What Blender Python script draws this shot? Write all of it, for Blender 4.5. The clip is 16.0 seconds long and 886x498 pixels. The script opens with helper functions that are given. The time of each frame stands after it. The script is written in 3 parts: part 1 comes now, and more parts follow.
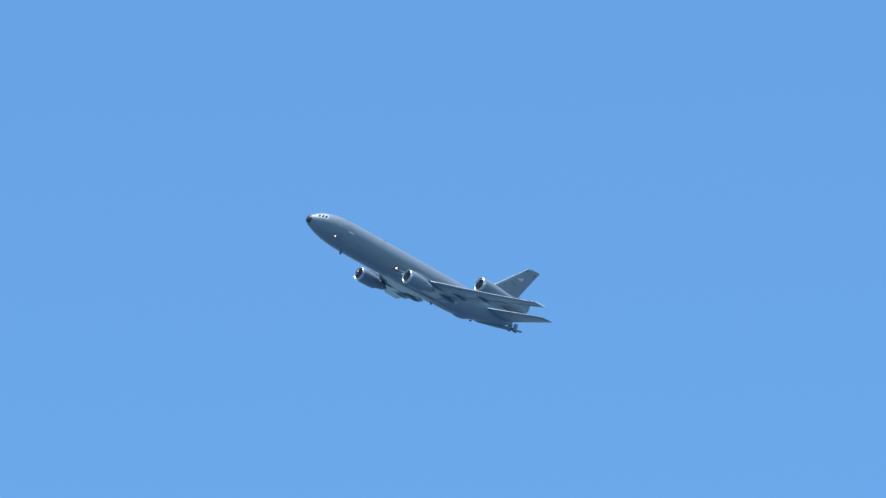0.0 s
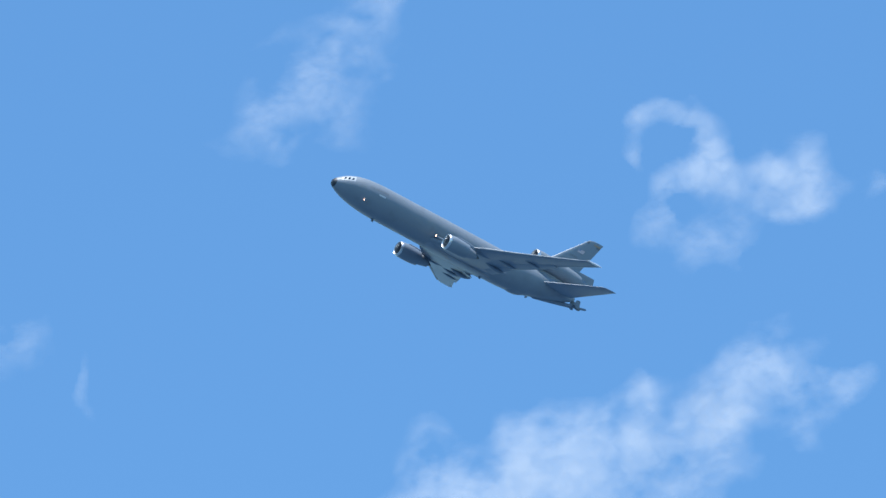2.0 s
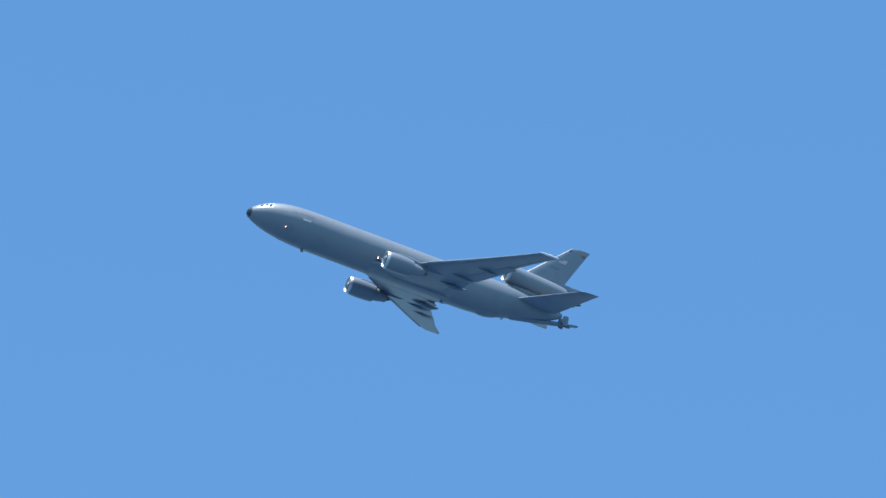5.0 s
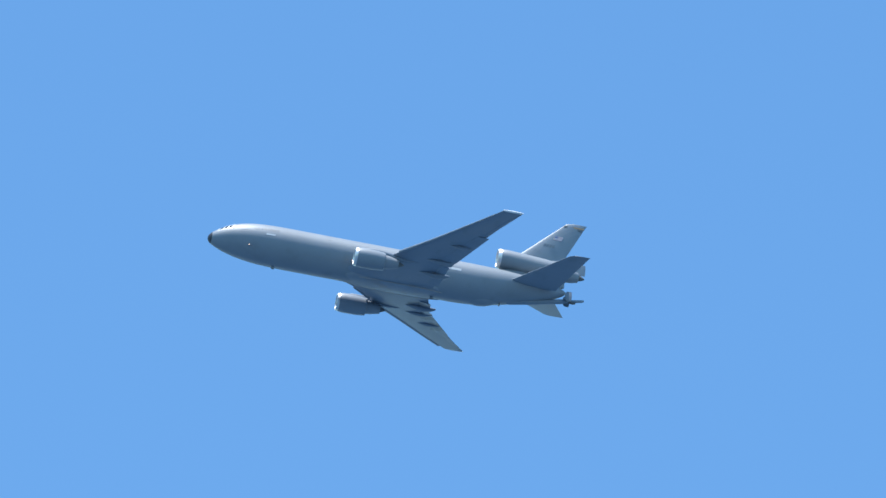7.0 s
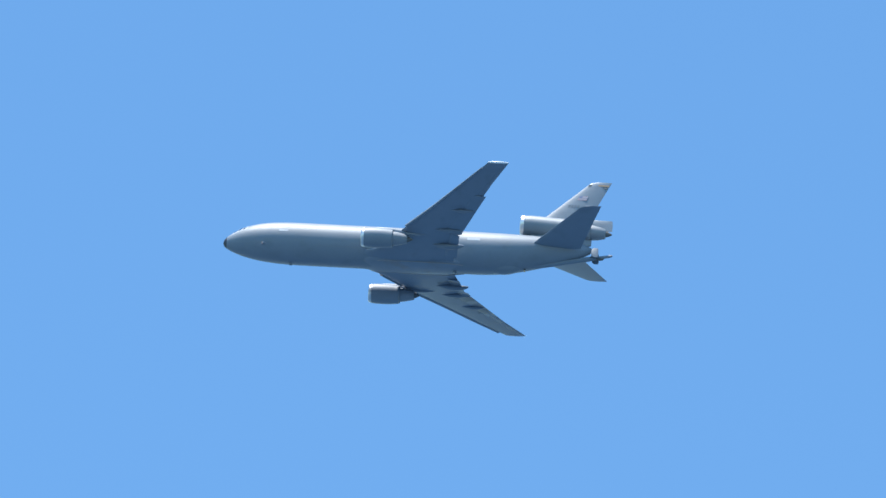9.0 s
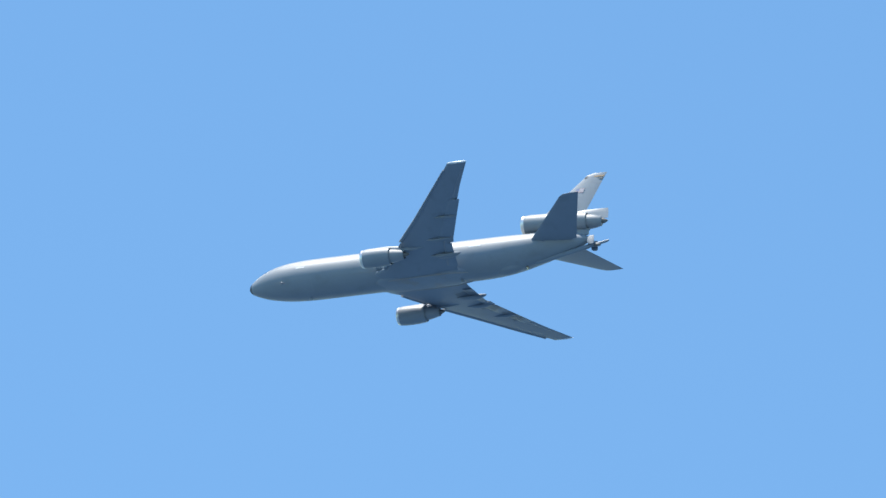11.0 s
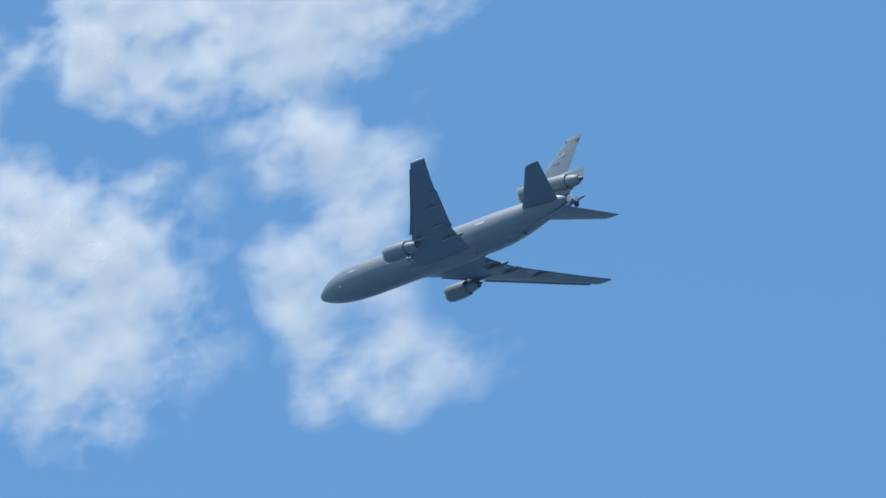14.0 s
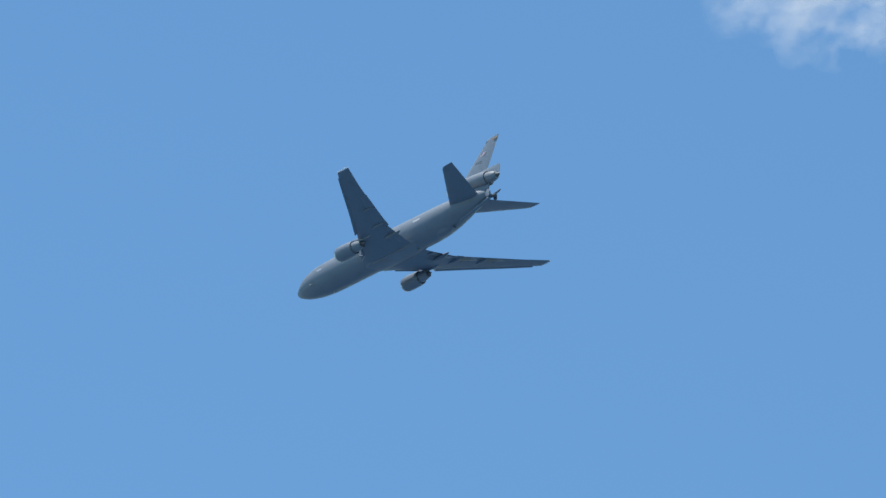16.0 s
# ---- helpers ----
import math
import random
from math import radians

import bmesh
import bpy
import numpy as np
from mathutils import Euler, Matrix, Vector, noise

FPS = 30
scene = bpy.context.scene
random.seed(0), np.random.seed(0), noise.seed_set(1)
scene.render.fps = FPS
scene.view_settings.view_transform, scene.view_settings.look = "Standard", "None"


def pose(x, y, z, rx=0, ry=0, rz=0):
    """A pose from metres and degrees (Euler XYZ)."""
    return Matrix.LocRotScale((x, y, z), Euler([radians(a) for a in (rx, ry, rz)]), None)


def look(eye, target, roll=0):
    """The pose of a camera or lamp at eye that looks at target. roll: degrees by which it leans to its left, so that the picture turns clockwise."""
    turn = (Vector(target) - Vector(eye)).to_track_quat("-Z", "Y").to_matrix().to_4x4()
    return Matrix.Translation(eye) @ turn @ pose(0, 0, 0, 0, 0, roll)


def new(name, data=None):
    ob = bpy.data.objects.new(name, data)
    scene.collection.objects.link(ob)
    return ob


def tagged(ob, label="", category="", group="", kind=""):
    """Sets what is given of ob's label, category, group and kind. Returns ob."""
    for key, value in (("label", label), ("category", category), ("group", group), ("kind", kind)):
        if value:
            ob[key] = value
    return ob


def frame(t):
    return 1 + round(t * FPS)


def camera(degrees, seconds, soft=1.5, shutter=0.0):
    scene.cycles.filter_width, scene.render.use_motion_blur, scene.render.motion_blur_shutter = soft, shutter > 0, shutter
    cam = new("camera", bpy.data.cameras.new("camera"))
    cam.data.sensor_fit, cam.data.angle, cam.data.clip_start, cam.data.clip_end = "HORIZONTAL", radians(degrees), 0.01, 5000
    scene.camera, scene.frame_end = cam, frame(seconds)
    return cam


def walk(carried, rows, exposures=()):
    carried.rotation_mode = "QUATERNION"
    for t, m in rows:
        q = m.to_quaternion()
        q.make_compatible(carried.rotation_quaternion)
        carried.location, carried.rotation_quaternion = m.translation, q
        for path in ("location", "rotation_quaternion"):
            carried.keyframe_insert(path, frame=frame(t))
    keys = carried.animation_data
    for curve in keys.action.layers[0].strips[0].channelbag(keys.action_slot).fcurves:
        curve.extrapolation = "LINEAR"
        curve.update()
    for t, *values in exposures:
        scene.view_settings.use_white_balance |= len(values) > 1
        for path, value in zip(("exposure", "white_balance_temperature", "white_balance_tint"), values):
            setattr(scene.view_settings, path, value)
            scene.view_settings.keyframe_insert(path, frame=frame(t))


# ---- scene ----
import collections

# ---- camera: held by hand at one spot, panning after the aircraft ----
cam = camera(6.712, 16.0, soft=1.5)
EXPOSURES = [(0.0, 0.56, 5930, 9), (3.0, 0.56, 5930, 9), (4.7, 0.53, 5950, 9), (7.0, 0.75, 6050, 9), (8.0, 0.7, 6100, 9), (9.0, 0.79, 6180, 9),
             (12.0, 0.89, 6900, 9), (13.2, 0.77, 6620, 9), (13.5, 0.59, 6480, 9), (14.0, 0.32, 6350, 9), (14.6, 0.16, 6300, 9), (15.2, 0.16, 6290, 9), (16.0, 0.27, 6420, 9)]
walk(cam, [
    (0.0, pose(0, 0, 1.6, 119.2838, 0.4423, -41.9543)),
    (0.5, pose(0, 0, 1.6, 119.7626, 1.0102, -39.9319)),
    (1.0, pose(0, 0, 1.6, 120.4794, 0.9581, -37.8645)),
    (1.5, pose(0, 0, 1.6, 121.0490, 0.5808, -36.2363)),
    (2.0, pose(0, 0, 1.6, 121.5680, 0.3917, -34.1921)),
    (2.5, pose(0, 0, 1.6, 122.1157, 0.2354, -32.2116)),
    (3.0, pose(0, 0, 1.6, 122.7873, -0.2654, -30.5422)),
    (3.5, pose(0, 0, 1.6, 123.5616, -0.6371, -28.5915)),
    (4.0, pose(0, 0, 1.6, 124.2028, -1.2158, -26.7939)),
    (4.5, pose(0, 0, 1.6, 124.7688, -1.2338, -23.9290)),
    (4.7, pose(0, 0, 1.6, 124.9561, -1.3341, -22.4576)),
    (5.2, pose(0, 0, 1.6, 125.2599, -1.1445, -19.7318)),
    (5.7, pose(0, 0, 1.6, 125.4624, -0.7545, -16.8511)),
    (6.2, pose(0, 0, 1.6, 125.5935, -0.3503, -13.8949)),
    (6.8, pose(0, 0, 1.6, 125.7110, -0.1002, -10.3760)),
    (7.0, pose(0, 0, 1.6, 125.7993, -0.2096, -9.3334)),
    (7.5, pose(0, 0, 1.6, 125.8961, -0.0237, -6.6543)),
    (8.0, pose(0, 0, 1.6, 125.7374, 0.1442, -3.1916)),
    (8.5, pose(0, 0, 1.6, 125.6014, -0.5485, -0.6625)),
    (9.0, pose(0, 0, 1.6, 125.5130, -1.2320, 1.7533)),
    (9.5, pose(0, 0, 1.6, 125.5823, -1.3763, 4.4599)),
    (9.7, pose(0, 0, 1.6, 125.3864, -1.1015, 5.6994)),
    (10.2, pose(0, 0, 1.6, 125.0871, -0.8272, 8.6606)),
    (10.7, pose(0, 0, 1.6, 124.7252, -0.2030, 11.8256)),
    (11.2, pose(0, 0, 1.6, 124.3198, 0.4586, 14.9136)),
    (11.8, pose(0, 0, 1.6, 123.7896, 0.8533, 18.1378)),
    (12.0, pose(0, 0, 1.6, 123.4762, 0.5532, 18.9748)),
    (12.5, pose(0, 0, 1.6, 122.9855, 1.1220, 21.6200)),
    (13.0, pose(0, 0, 1.6, 122.5882, 1.2992, 24.0545)),
    (13.5, pose(0, 0, 1.6, 122.0778, 1.2309, 25.9305)),
    (14.0, pose(0, 0, 1.6, 121.3081, 0.9938, 27.5871)),
    (14.5, pose(0, 0, 1.6, 120.6479, -0.3412, 28.3002)),
    (15.0, pose(0, 0, 1.6, 119.9868, -0.9662, 29.7448)),
    (15.5, pose(0, 0, 1.6, 119.1129, -1.9985, 30.1858)),
    (16.0, pose(0, 0, 1.6, 118.6245, -2.7145, 31.3920)),
], exposures=EXPOSURES)

# ---- world, sun ----
SUN = Vector((-0.2, -0.31, 1.2)).normalized()
world = bpy.data.worlds.new("sky")
scene.world = world
world.use_nodes = True
wt = world.node_tree
sky = wt.nodes.new("ShaderNodeTexSky")
sky.sky_type = "NISHITA"
sky.sun_disc = False
sky.sun_elevation = math.asin(SUN.z)
sky.sun_rotation = math.atan2(SUN.x, SUN.y)
sky.altitude = 0
sky.air_density, sky.dust_density, sky.ozone_density = 1.0, 0.0, 6.0
clear_air = wt.nodes.new("ShaderNodeMix")  # clean, deep blue air
clear_air.data_type, clear_air.blend_type = "RGBA", "MULTIPLY"
clear_air.inputs["Factor"].default_value = 1.0
clear_air.inputs[7].default_value = (0.8, 1.0, 0.97, 1)
wt.links.new(sky.outputs["Color"], clear_air.inputs[6])
wt.links.new(clear_air.outputs[2], wt.nodes["Background"].inputs["Color"])
wt.nodes["Background"].inputs["Strength"].default_value = 0.15
sun_data = bpy.data.lights.new("sun", "SUN")
sun_data.energy, sun_data.angle, sun_data.color = 5.0, radians(0.53), (1.0, 0.96, 0.9)
sun = new("sun", sun_data)
sun.matrix_world = look(SUN * 3000, (0, 0, 0))


# ---- materials ----
def material(name, color, rough=0.5, metal=0.0, vary=0.12, scale=0.6, fine=14.0, bump=0.0, glow=None, stain=None, patches=()):
    m = bpy.data.materials.new(name)
    m.use_nodes = True
    t = m.node_tree
    b = t.nodes["Principled BSDF"]
    b.inputs["Roughness"].default_value, b.inputs["Metallic"].default_value = rough, metal
    where = t.nodes.new("ShaderNodeTexCoord").outputs["Object"]

    def cloudy(size, detail):
        n = t.nodes.new("ShaderNodeTexNoise")
        n.inputs["Scale"].default_value, n.inputs["Detail"].default_value = size, detail
        t.links.new(where, n.inputs["Vector"])
        return n.outputs["Fac"]

    def mixed(fac, a, c, kind="MIX"):
        n = t.nodes.new("ShaderNodeMix")
        n.data_type, n.blend_type = "RGBA", kind
        for key, v in (("Factor", fac), (6, a), (7, c)):
            if isinstance(v, (int, float, tuple)):
                n.inputs[key].default_value = v
            else:
                t.links.new(v, n.inputs[key])
        return n.outputs[2]

    dark = tuple(c * (1 - vary) for c in color) + (1,)
    light = tuple(min(1, c * (1 + vary)) for c in color) + (1,)
    col = mixed(cloudy(scale, 5), dark, light)
    col = mixed(0.35, col, mixed(cloudy(fine, 3), dark, light))
    if stain:
        r = t.nodes.new("ShaderNodeMapRange")
        r.inputs["From Min"].default_value, r.inputs["From Max"].default_value = 0.55, 0.7
        t.links.new(cloudy(0.45, 4), r.inputs["Value"])
        r.inputs["To Max"].default_value = 0.55
        col = mixed(r.outputs["Result"], col, (*stain, 1))
    for x, y, rx, ry in patches:  # dark patches with ragged edges
        off = t.nodes.new("ShaderNodeVectorMath")
        off.operation, off.inputs[1].default_value = "SUBTRACT", (x, y, 0)
        t.links.new(where, off.inputs[0])
        size = t.nodes.new("ShaderNodeVectorMath")
        size.operation, size.inputs[1].default_value = "MULTIPLY", (1 / rx, 1 / ry, 0)
        t.links.new(off.outputs[0], size.inputs[0])
        gap = t.nodes.new("ShaderNodeVectorMath")
        gap.operation = "LENGTH"
        t.links.new(size.outputs[0], gap.inputs[0])
        rag = t.nodes.new("ShaderNodeMath")
        rag.operation, rag.inputs[1].default_value = "MULTIPLY_ADD", 1.6
        t.links.new(cloudy(0.9, 4), rag.inputs[0])
        t.links.new(gap.outputs["Value"], rag.inputs[2])
        patch_mask = t.nodes.new("ShaderNodeMapRange")
        patch_mask.inputs["From Min"].default_value, patch_mask.inputs["From Max"].default_value = 1.85, 1.6
        patch_mask.inputs["To Max"].default_value = 0.7
        t.links.new(rag.outputs[0], patch_mask.inputs["Value"])
        col = mixed(patch_mask.outputs["Result"], col, (0.05, 0.062, 0.08, 1))
    t.links.new(col, b.inputs["Base Color"])
    if bump:
        n = t.nodes.new("ShaderNodeBump")
        n.inputs["Strength"].default_value, n.inputs["Distance"].default_value = bump, 0.02
        t.links.new(cloudy(fine * 0.3, 3), n.inputs["Height"])
        t.links.new(n.outputs["Normal"], b.inputs["Normal"])
    if glow:
        b.inputs["Emission Color"].default_value, b.inputs["Emission Strength"].default_value = (*glow[0], 1), glow[1]
    return m


DARK_PATCHES = ((-7.2, -5.2, 1.9, 1.7), (-9.3, -9.9, 1.6, 1.7), (-11.3, -14.2, 1.5, 1.8))  # x, y and half sizes of the dark patches on the right wing
GREY = material("tanker_grey_paint", (0.152, 0.178, 0.208), 0.52, vary=0.15, scale=0.35, fine=5.0, bump=0.25, stain=(0.13, 0.15, 0.172))
WING_GREY = material("wing_grey_paint", (0.14, 0.17, 0.21), 0.5, vary=0.1, stain=(0.112, 0.136, 0.168), bump=0.1, patches=DARK_PATCHES)
# glossy door skin; its sun glint is put into the pale colour
PANEL = material("glossy_glint_panel", (0.46, 0.47, 0.48), 0.25, vary=0.04)
FLAP_GREY = material("dark_flap_grey", (0.13, 0.165, 0.21), 0.5, vary=0.2, patches=DARK_PATCHES)
FAIRING = material("mottled_fairing_grey", (0.132, 0.158, 0.19), 0.55, vary=0.2)
CANOE = material("fairing_grey_paint", (0.13, 0.158, 0.195), 0.55, vary=0.2)
# fin grey, about a tenth lighter than the fuselage grey
FIN_GREY = material("lighter_fin_paint", (0.17, 0.2, 0.235), 0.5, vary=0.12, scale=0.35, fine=5.0, stain=(0.14, 0.165, 0.2))
OCHRE = material("ochre_stripe", (0.3, 0.2, 0.12), 0.5)
SEAM = material("panel_seam", (0.165, 0.18, 0.2), 0.6)
# beige streak on the keel ridges, their lit look put into the colour
LIT_RIDGE = material("lit_ridge_streak", (0.26, 0.245, 0.23), 0.5, vary=0.2)
DARK = material("dark_radome_paint", (0.018, 0.025, 0.036), 0.5)
SOOT = material("sooty_metal", (0.09, 0.09, 0.09), 0.6, 0.0, vary=0.25)
STEEL = material("polished_inlet_steel", (0.55, 0.55, 0.55), 0.38, 1.0, vary=0.05)
HOT = material("heat_stained_metal", (0.17, 0.19, 0.215), 0.55, 0.0, vary=0.2)
FAN = material("fan_titanium", (0.09, 0.09, 0.1), 0.4, 0.7)
PALE = material("pale_panel_paint", (0.58, 0.59, 0.6), 0.35, vary=0.04)
GLASS = material("cockpit_glass", (0.02, 0.022, 0.025), 0.08, vary=0.02)
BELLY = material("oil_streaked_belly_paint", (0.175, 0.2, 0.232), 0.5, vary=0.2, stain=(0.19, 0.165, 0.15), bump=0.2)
# crew door, painted pale in place of the glint off its skin
DOOR = material("door_glint_paint", (0.42, 0.44, 0.46), 0.4, vary=0.06)
SURROUND = material("pale_nose_paint", (0.36, 0.38, 0.4), 0.4, vary=0.1)
LETTER = material("dark_lettering", (0.11, 0.122, 0.135), 0.5)
FIN_MARK = material("faded_fin_mark", (0.135, 0.158, 0.185), 0.5)
RED = material("flag_red", (0.42, 0.25, 0.26), 0.5)
BLUE = material("flag_blue", (0.17, 0.19, 0.3), 0.5)
LAMP = material("landing_lamp", (0.9, 0.8, 0.7), 0.3, glow=((1.0, 0.58, 0.36), 3.5))
# unseen ground; blue added so its bounce tints the undersides like haze
BOUNCE_BLUE = material("bounce_blue_ground", (0.042, 0.095, 0.16), 0.9, vary=0.3, scale=0.01, fine=0.3)


# ---- mesh helpers ----
def mesh_of(name, bm, mat, smooth=True):
    bmesh.ops.recalc_face_normals(bm, faces=bm.faces)
    me = bpy.data.meshes.new(name)
    bm.to_mesh(me)
    bm.free()
    me.materials.append(mat)
    if smooth:
        me.shade_smooth()
        me.set_sharp_from_angle(angle=radians(42))
    return me


def part(name, bm, mat, parent, label="", smooth=True):
    ob = new(name, mesh_of(name, bm, mat, smooth))
    ob.parent = parent
    return tagged(ob, label) if label else ob


def loft(rings, caps=True, closed=True):
    """A skin over rings of points, all of one count."""
    bm = bmesh.new()
    rows = [[bm.verts.new(p) for p in r] for r in rings]
    n = len(rows[0])
    for a, b in zip(rows, rows[1:]):
        for i in range(n if closed else n - 1):
            j = (i + 1) % n
            bm.faces.new((a[i], a[j], b[j], b[i]))
    if caps:
        bm.faces.new(rows[0][::-1])
        bm.faces.new(rows[-1])
    return bm


def ring(s, y, z, ry, rz, n=32):
    return [(25 - s, y + ry * math.cos(2 * math.pi * i / n), z + rz * math.sin(2 * math.pi * i / n)) for i in range(n)]


def revolve(stations, y=0.0, z=0.0, n=32, slope=0.0, caps=True):
    """A body of revolution along the aircraft: (metres aft of the nose, radius)."""
    s0 = stations[0][0]
    return loft([ring(s, y, z - slope * (s - s0), r, r, n) for s, r in stations], caps)


def box(bm, lo, hi):
    v = [bm.verts.new((x, y, z)) for x in (lo[0], hi[0]) for y in (lo[1], hi[1]) for z in (lo[2], hi[2])]
    for f in ((0, 1, 3, 2), (4, 6, 7, 5), (0, 4, 5, 1), (2, 3, 7, 6), (0, 2, 6, 4), (1, 5, 7, 3)):
        bm.faces.new([v[i] for i in f])


# ---- ground ----
def make_ground():
    bm = bmesh.new()
    n = 64
    rings = [[bm.verts.new((r * math.cos(2 * math.pi * i / n), r * math.sin(2 * math.pi * i / n), -0.2 + 0.2 * math.sin(i * 1.7 + r)))
              for i in range(n)] for r in (3, 12, 60, 300, 1200, 4800)]
    bm.faces.new(rings[0])
    for a, b in zip(rings, rings[1:]):
        for i in range(n):
            bm.faces.new((a[i], a[(i + 1) % n], b[(i + 1) % n], b[i]))
    tagged(new("ground", mesh_of("ground", bm, BOUNCE_BLUE)), "wide level unseen ground, coloured blue for bounce light", "ground", kind="structure")


make_ground()

# ---- clouds, far behind the aircraft ----
def cloud_material():
    m = bpy.data.materials.new("cloud_vapour")
    m.use_nodes = True
    t = m.node_tree
    t.nodes.clear()
    out = t.nodes.new("ShaderNodeOutputMaterial")
    att = t.nodes.new("ShaderNodeAttribute")
    att.attribute_name = "vapour"
    where = t.nodes.new("ShaderNodeTexCoord")
    n = t.nodes.new("ShaderNodeTexNoise")
    n.inputs["Scale"].default_value, n.inputs["Detail"].default_value, n.inputs["Roughness"].default_value, n.inputs["Distortion"].default_value = 0.11, 5, 0.55, 0.8
    t.links.new(where.outputs["Object"], n.inputs["Vector"])
    wisp = t.nodes.new("ShaderNodeMapRange")
    wisp.inputs["From Min"].default_value, wisp.inputs["From Max"].default_value = 0.28, 0.72
    wisp.inputs["To Min"].default_value, wisp.inputs["To Max"].default_value = 0.45, 1.55
    t.links.new(n.outputs["Fac"], wisp.inputs["Value"])
    core = t.nodes.new("ShaderNodeMapRange")
    core.inputs["From Min"].default_value, core.inputs["From Max"].default_value = 0.03, 0.35
    t.links.new(att.outputs["Fac"], core.inputs["Value"])
    even = t.nodes.new("ShaderNodeMix")
    even.inputs[3].default_value = 1.0
    t.links.new(core.outputs["Result"], even.inputs["Factor"])
    t.links.new(wisp.outputs["Result"], even.inputs[2])
    mul = t.nodes.new("ShaderNodeMath")
    mul.operation, mul.use_clamp = "MULTIPLY", True
    t.links.new(att.outputs["Fac"], mul.inputs[0])
    t.links.new(even.outputs[0], mul.inputs[1])
    # droplets scatter the sun alike to all sides
    halves = t.nodes.new("ShaderNodeMixShader")
    halves.inputs[0].default_value = 0.5
    for k, kind, sign in ((1, "ShaderNodeBsdfDiffuse", 1), (2, "ShaderNodeBsdfTranslucent", -1)):
        way = t.nodes.new("ShaderNodeCombineXYZ")
        for axis in range(3):
            way.inputs[axis].default_value = sign * SUN[axis]
        half = t.nodes.new(kind)
        half.inputs["Color"].default_value = (0.46, 0.488, 0.5, 1)
        t.links.new(way.outputs[0], half.inputs["Normal"])
        t.links.new(half.outputs[0], halves.inputs[k])
    clear = t.nodes.new("ShaderNodeBsdfTransparent")
    mix = t.nodes.new("ShaderNodeMixShader")
    t.links.new(mul.outputs[0], mix.inputs[0])
    t.links.new(clear.outputs[0], mix.inputs[1])
    t.links.new(halves.outputs[0], mix.inputs[2])
    t.links.new(mix.outputs[0], out.inputs["Surface"])
    return m


VAPOUR = cloud_material()


DRIFTS = []  # clouds that the wind carries: thing, place, metres a second, time at that place


